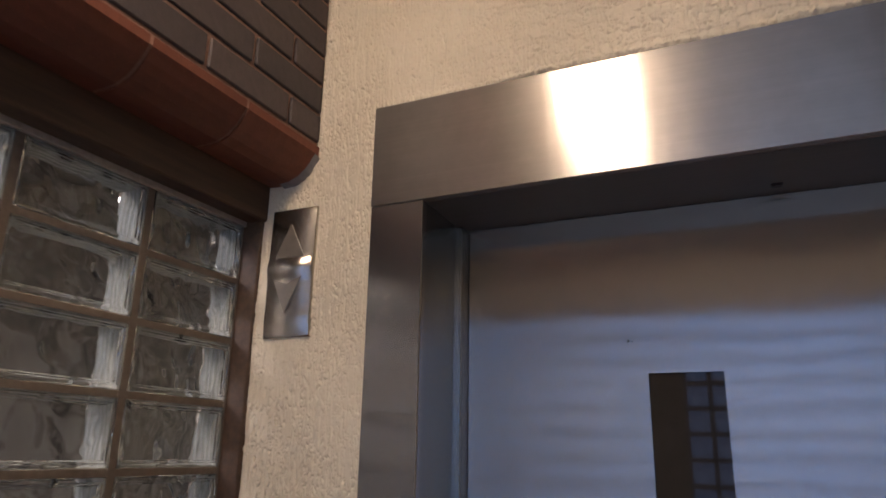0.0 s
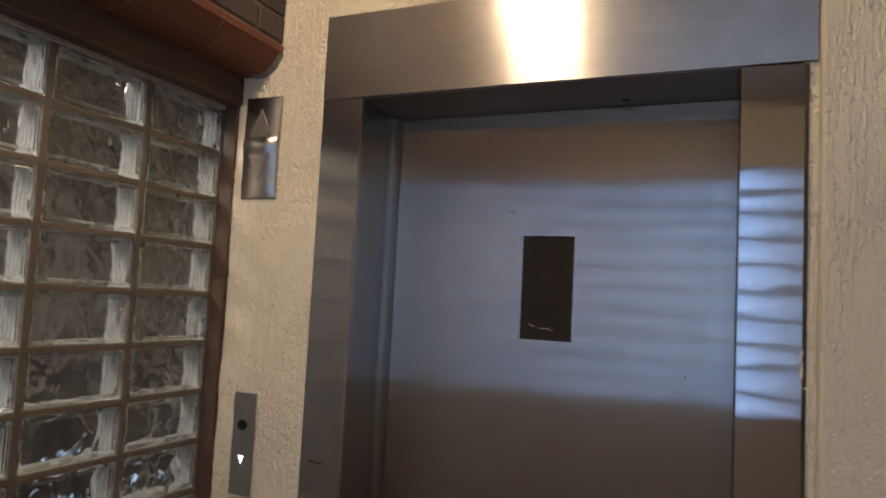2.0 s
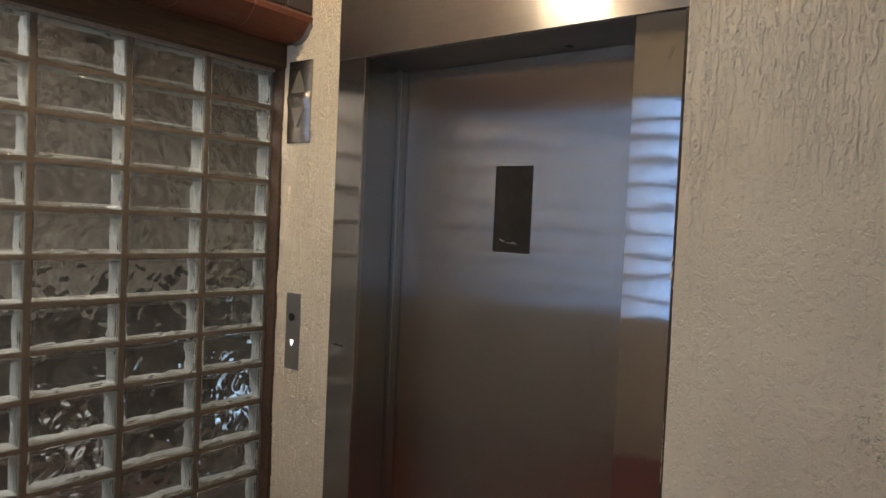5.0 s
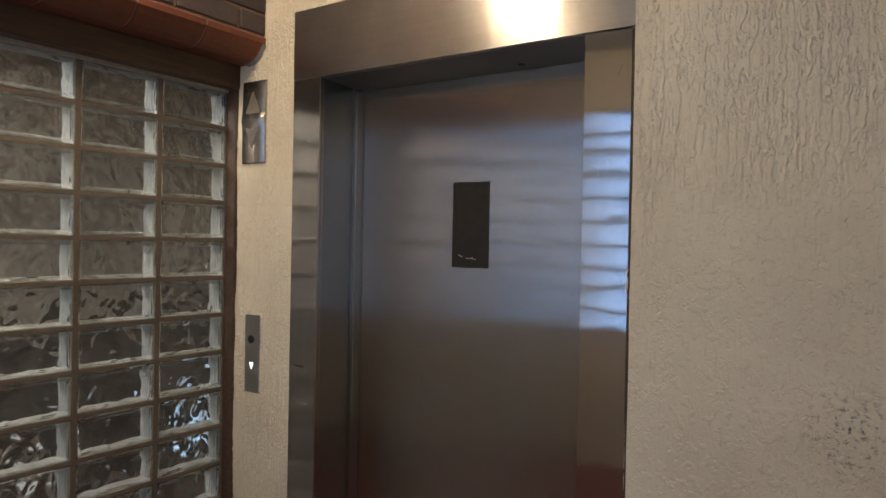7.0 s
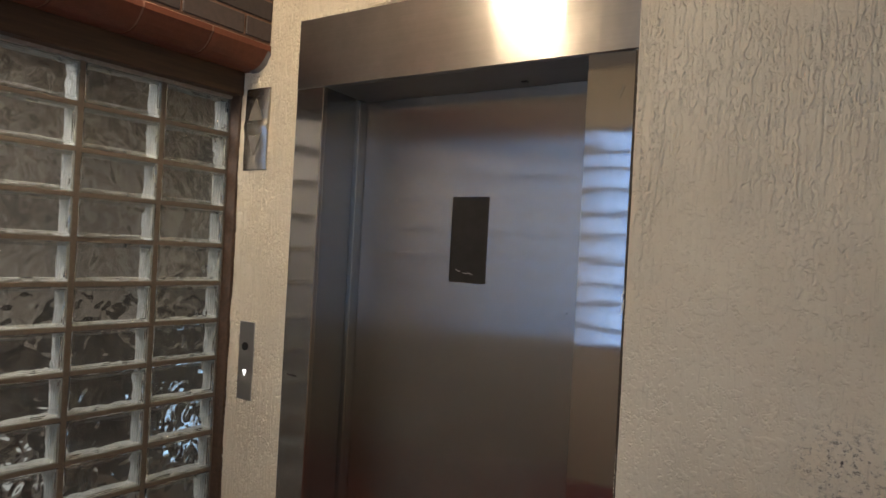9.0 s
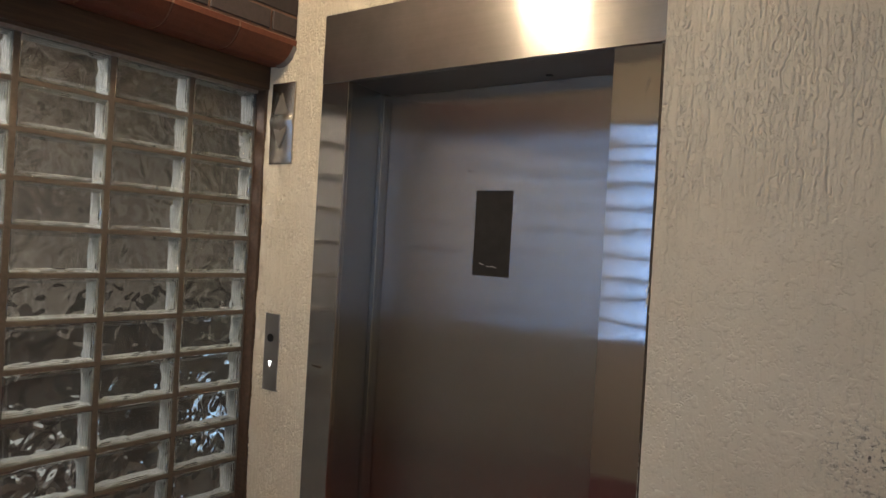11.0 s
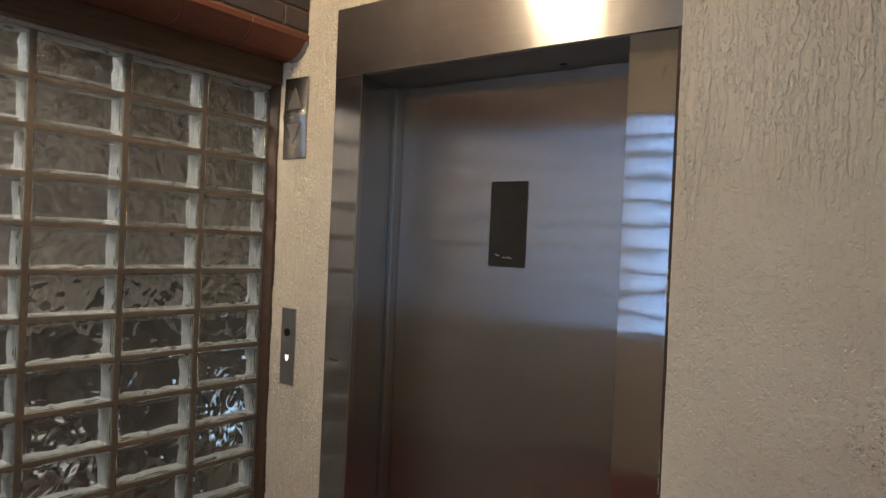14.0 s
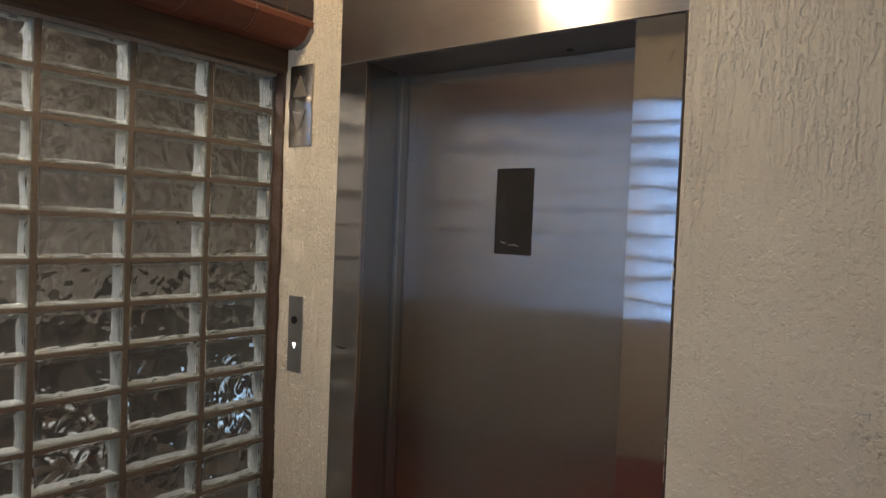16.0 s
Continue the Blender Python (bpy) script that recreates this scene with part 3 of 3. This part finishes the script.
# ---- ceiling lamp ----
lamp = tagged(empty("ceiling_light", 0.41, -0.98, CEIL), "square opal ceiling light, switched on", "ceiling light")
part("base", boxes((-0.140, 0.140, -0.150, 0.150, -0.024, 0.0), bevel=0.004), WHITE, lamp, "white metal base plate")
part("diffuser", boxes((-0.124, 0.124, -0.134, 0.134, -0.115, -0.0245), bevel=0.022, seg=4), LAMP, lamp, "glowing opal glass diffuser", smooth=True)

# ---- timber frame round the glass blocks ----
trim = structure("trim", boxes((-0.1675, -0.121, -2.89, -0.002, 2.004, Z_RED0 + 0.010), bevel=0.003), TIMBER, "dark brown timber head over the glass blocks", "window frame")
part("stile", boxes((-0.262, -0.130, -0.0125, 0.004, 0.0, 2.011), bevel=0.002), TIMBER, trim)
part("head_fillet", boxes((-0.235, BLOCK_X + 0.004, -2.89, -0.014, 1.9945, Z_RED0 + 0.009), bevel=0.001), FILLET, trim)

# ---- glass block panel ----
PY, PZ = 0.2575, 0.12765
BW, BH, BD = 0.2400, 0.1145, 0.080
panel = empty("glass_block_panel")
tagged(panel, "brown-grouted panel of clear wavy glass blocks", "glass block wall", kind="structure")
Y_EDGE, Z_TOP = -0.011, 2.000
NCOL, NROW = 11, 15
bars = []
for c in range(NCOL + 1):
    y = Y_EDGE - c * PY
    bars.append((BLOCK_X - BD, BLOCK_X - 0.004, y - (PY - BW) / 2 + 0.0004, y + (PY - BW) / 2 - 0.0004, 0.0, Z_TOP - 0.004))
for spec in bars:
    part("grout_joint", boxes(spec), GROUT, panel)
for r in range(1, NROW + 1):
    z = Z_TOP - r * PZ
    part("grout_joint", boxes((BLOCK_X - BD + 0.0006, BLOCK_X - 0.0046, Y_EDGE - NCOL * PY, Y_EDGE, z - (PZ - BH) / 2 + 0.0004, z + (PZ - BH) / 2 - 0.0004)), GROUT, panel)
part("base_grout", boxes((BLOCK_X - BD, BLOCK_X - 0.003, Y_EDGE - NCOL * PY, Y_EDGE, 0.0, Z_TOP - NROW * PZ - 0.01)), GROUT, panel)


def slab(x0, x1):
    bm = boxes((x0, x1, -BW / 2, BW / 2, -BH / 2, BH / 2))
    edges = [e for e in bm.edges if all(v.co.x > x1 - 1e-5 for v in e.verts)]
    bmesh.ops.bevel(bm, geom=edges, offset=0.004, segments=2, affect="EDGES", profile=0.6)
    # stepped lips round the pressed face
    face = max(bm.faces, key=lambda f: f.calc_center_median().x)
    for wide, deep in ((0.0045, 0.0), (0.0028, -0.0026), (0.0032, 0.0), (0.0030, -0.0030)):
        bmesh.ops.inset_individual(bm, faces=[face], thickness=wide, depth=deep)
    return bm


front_me = mesh_of("glass_block", slab(-0.009, 0.0), GLASS_FRONT)
rear_me = mesh_of("rear_pane", boxes((-BD, -BD + 0.009, -BW / 2, BW / 2, -BH / 2, BH / 2)), GLASS)
t_ = 0.0035
side_me = mesh_of("edge_coating", boxes((-BD + 0.0095, -0.0095, -BW / 2, -BW / 2 + t_, -BH / 2, BH / 2), (-BD + 0.0095, -0.0095, BW / 2 - t_, BW / 2, -BH / 2, BH / 2),
                                        (-BD + 0.0095, -0.0095, -BW / 2 + t_, BW / 2 - t_, -BH / 2, -BH / 2 + t_), (-BD + 0.0095, -0.0095, -BW / 2 + t_, BW / 2 - t_, BH / 2 - t_, BH / 2)), COATING)
for c in range(NCOL):
    for r in range(NROW):
        block = part("glass_block", front_me, None, panel)
        block.location = (BLOCK_X, Y_EDGE - (c + 0.5) * PY, Z_TOP - (r + 0.5) * PZ)
        block.visible_shadow = False
        rear = part("rear_pane", rear_me, None, block)
        rear.visible_shadow = False
        part("edge_coating", side_me, None, block)

# ---- window behind the camera: square blocks, daylight behind ----
window = empty("window_1", 0, 0, 0)
tagged(window, "blue daylit window of square glass blocks", "window", kind="structure")
P2 = 0.15
ncol, nrow = int(round((WIN[1] - WIN[0]) / P2)), int(round((WIN[3] - WIN[2]) / P2))
grid = bmesh.new()
for c in range(ncol + 1):
    x = WIN[0] + c * P2
    box(grid, max(x - 0.011, WIN[0]), min(x + 0.011, WIN[1]), SOUTH - 0.09, SOUTH - 0.012, WIN[2], WIN[3])
for r in range(nrow + 1):
    z = WIN[2] + r * P2
    box(grid, WIN[0], WIN[1], SOUTH - 0.089, SOUTH - 0.013, max(z - 0.012, WIN[2]), min(z + 0.012, WIN[3]))
part("grout", grid, GROUT, window)
sq = mesh_of("glass_block", boxes((-0.066, 0.066, -0.010, 0.0, -0.0655, 0.0655), bevel=0.003), DAYGLASS)
for c in range(ncol):
    for r in range(nrow):
        block = part("glass_block", sq, None, window)
        block.location = (WIN[0] + (c + 0.5) * P2, SOUTH - 0.010, WIN[2] + (r + 0.5) * P2)
        block.visible_shadow = False

window_2 = tagged(empty("window_2"), "low daylit window beyond the glass blocks", "window", kind="structure")
part("window_frame", boxes((FAR_X - 0.1, FAR_X - 0.04, LOW[0], LOW[0] + 0.05, LOW[2], LOW[3]), (FAR_X - 0.1, FAR_X - 0.04, LOW[1] - 0.05, LOW[1], LOW[2], LOW[3]),
                           (FAR_X - 0.1, FAR_X - 0.04, LOW[0] + 0.05, LOW[1] - 0.05, LOW[3] - 0.05, LOW[3]), (FAR_X - 0.1, FAR_X - 0.04, LOW[0] + 0.05, LOW[1] - 0.05, LOW[2], LOW[2] + 0.05),
                           (FAR_X - 0.1, FAR_X - 0.04, 1.48, 1.52, LOW[2] + 0.05, LOW[3] - 0.05)), WHITE, window_2)

# ---- bricks ----
PB, CB, JB = 0.232, 0.070, 0.009


def brick_mesh(length):
    return mesh_of("brick", boxes((-0.09, 0.0, -length / 2, length / 2, -(CB - JB) / 2, (CB - JB) / 2), bevel=0.0025), BRICK)


whole = brick_mesh(PB - JB)
ncourse = int((CEIL - Z_RED1) / CB) + 1
for k in range(ncourse):
    z0 = Z_RED1 + k * CB + JB * 0.6
    top = min(z0 + CB - JB, CEIL - 0.002)
    first = -0.111 if k % 2 == 0 else -0.111 - PB / 2
    # cut brick against the rendered wall, then whole ones
    cut = -first - JB / 2 - 0.004
    bm = boxes((-0.09, 0.0, first + JB / 2, -0.004, z0, top), bevel=0.0025)
    part("brick", bm, BRICK, wall_west)
    y = first
    while y - PB > SOUTH:
        b = part("brick", whole, None, wall_west)
        b.location = (0.0, y - PB / 2, z0 + (CB - JB) / 2)
        if top < z0 + CB - JB - 0.001:
            b.scale = (1, 1, (top - z0) / (CB - JB))
            b.location.z = (top + z0) / 2
        y -= PB

# red bullnose course, rounded at its lower front edge
profile = [(-0.118, Z_RED1 - 0.004), (-0.003, Z_RED1 - 0.004), (0.001, Z_RED1 - 0.007), (0.001, Z_RED0 + 0.058), (-0.005, Z_RED0 + 0.050), (-0.013, Z_RED0 + 0.038),
           (-0.024, Z_RED0 + 0.025), (-0.040, Z_RED0 + 0.012), (-0.062, Z_RED0 + 0.003), (-0.088, Z_RED0), (-0.118, Z_RED0)]


def bullnose(length):
    bm = bmesh.new()
    a = [bm.verts.new((x, -length / 2, z)) for x, z in profile]
    b = [bm.verts.new((x, length / 2, z)) for x, z in profile]
    bm.faces.new(a[::-1])
    bm.faces.new(b)
    for i in range(len(profile)):
        j = (i + 1) % len(profile)
        bm.faces.new((a[i], a[j], b[j], b[i]))
    bmesh.ops.recalc_face_normals(bm, faces=bm.faces)
    return bm


bed = [(x - 0.0010, z + 0.0022) for x, z in profile]
bm = bmesh.new()
ends = [[bm.verts.new((x, y, z)) for x, z in bed] for y in (-0.001, BLOCK_END)]
for i in range(len(bed)):
    j = (i + 1) % len(bed)
    bm.faces.new((ends[0][i], ends[0][j], ends[1][j], ends[1][i]))
bm.faces.new(ends[0])
bm.faces.new(ends[1][::-1])
bmesh.ops.recalc_face_normals(bm, faces=bm.faces)
part("bullnose_mortar", bm, MORTAR, wall_west)
caulk = bmesh.new()
rim = [(x + 0.006 * (0.3 + k / 9), z - 0.007) for k, (x, z) in enumerate(profile[3:10])]
strip = [[caulk.verts.new((x, y, z)) for x, z in outer] for outer, y in ((rim, 0.0), (rim, -0.004), (profile[3:10], -0.016), (profile[3:10], 0.0))]
for a, b in zip(strip, strip[1:]):
    for i in range(len(rim) - 1):
        caulk.faces.new((a[i], a[i + 1], b[i + 1], b[i]))
bmesh.ops.recalc_face_normals(caulk, faces=caulk.faces)
part("caulk", caulk, CAULK, wall_west, "pale grey caulk where the red course meets the render")
red = mesh_of("bullnose_brick", bullnose(PB - 0.008), BULLNOSE)
PR, FIRST = 0.2290, -0.2325
end_brick = part("bullnose_brick", bullnose(-FIRST - 0.006), BULLNOSE, wall_west)
end_brick.location.y = FIRST / 2 + 0.001
y = FIRST
while y - PR > SOUTH:
    b = part("bullnose_brick", red, None, wall_west)
    b.location.y = y - PR / 2
    b.scale.y = PR / PB
    y -= PR

# ---- floor tiles ----
tile = mesh_of("floor_tile", boxes((-0.146, 0.146, -0.146, 0.146, -0.008, 0.0), bevel=0.002), TILE)
for i in range(11):
    for j in range(10):
        b = part("floor_tile", tile, None, floor)
        b.location = (0.0 + (i + 0.5) * 0.3, -(j + 0.5) * 0.3, 0.0)
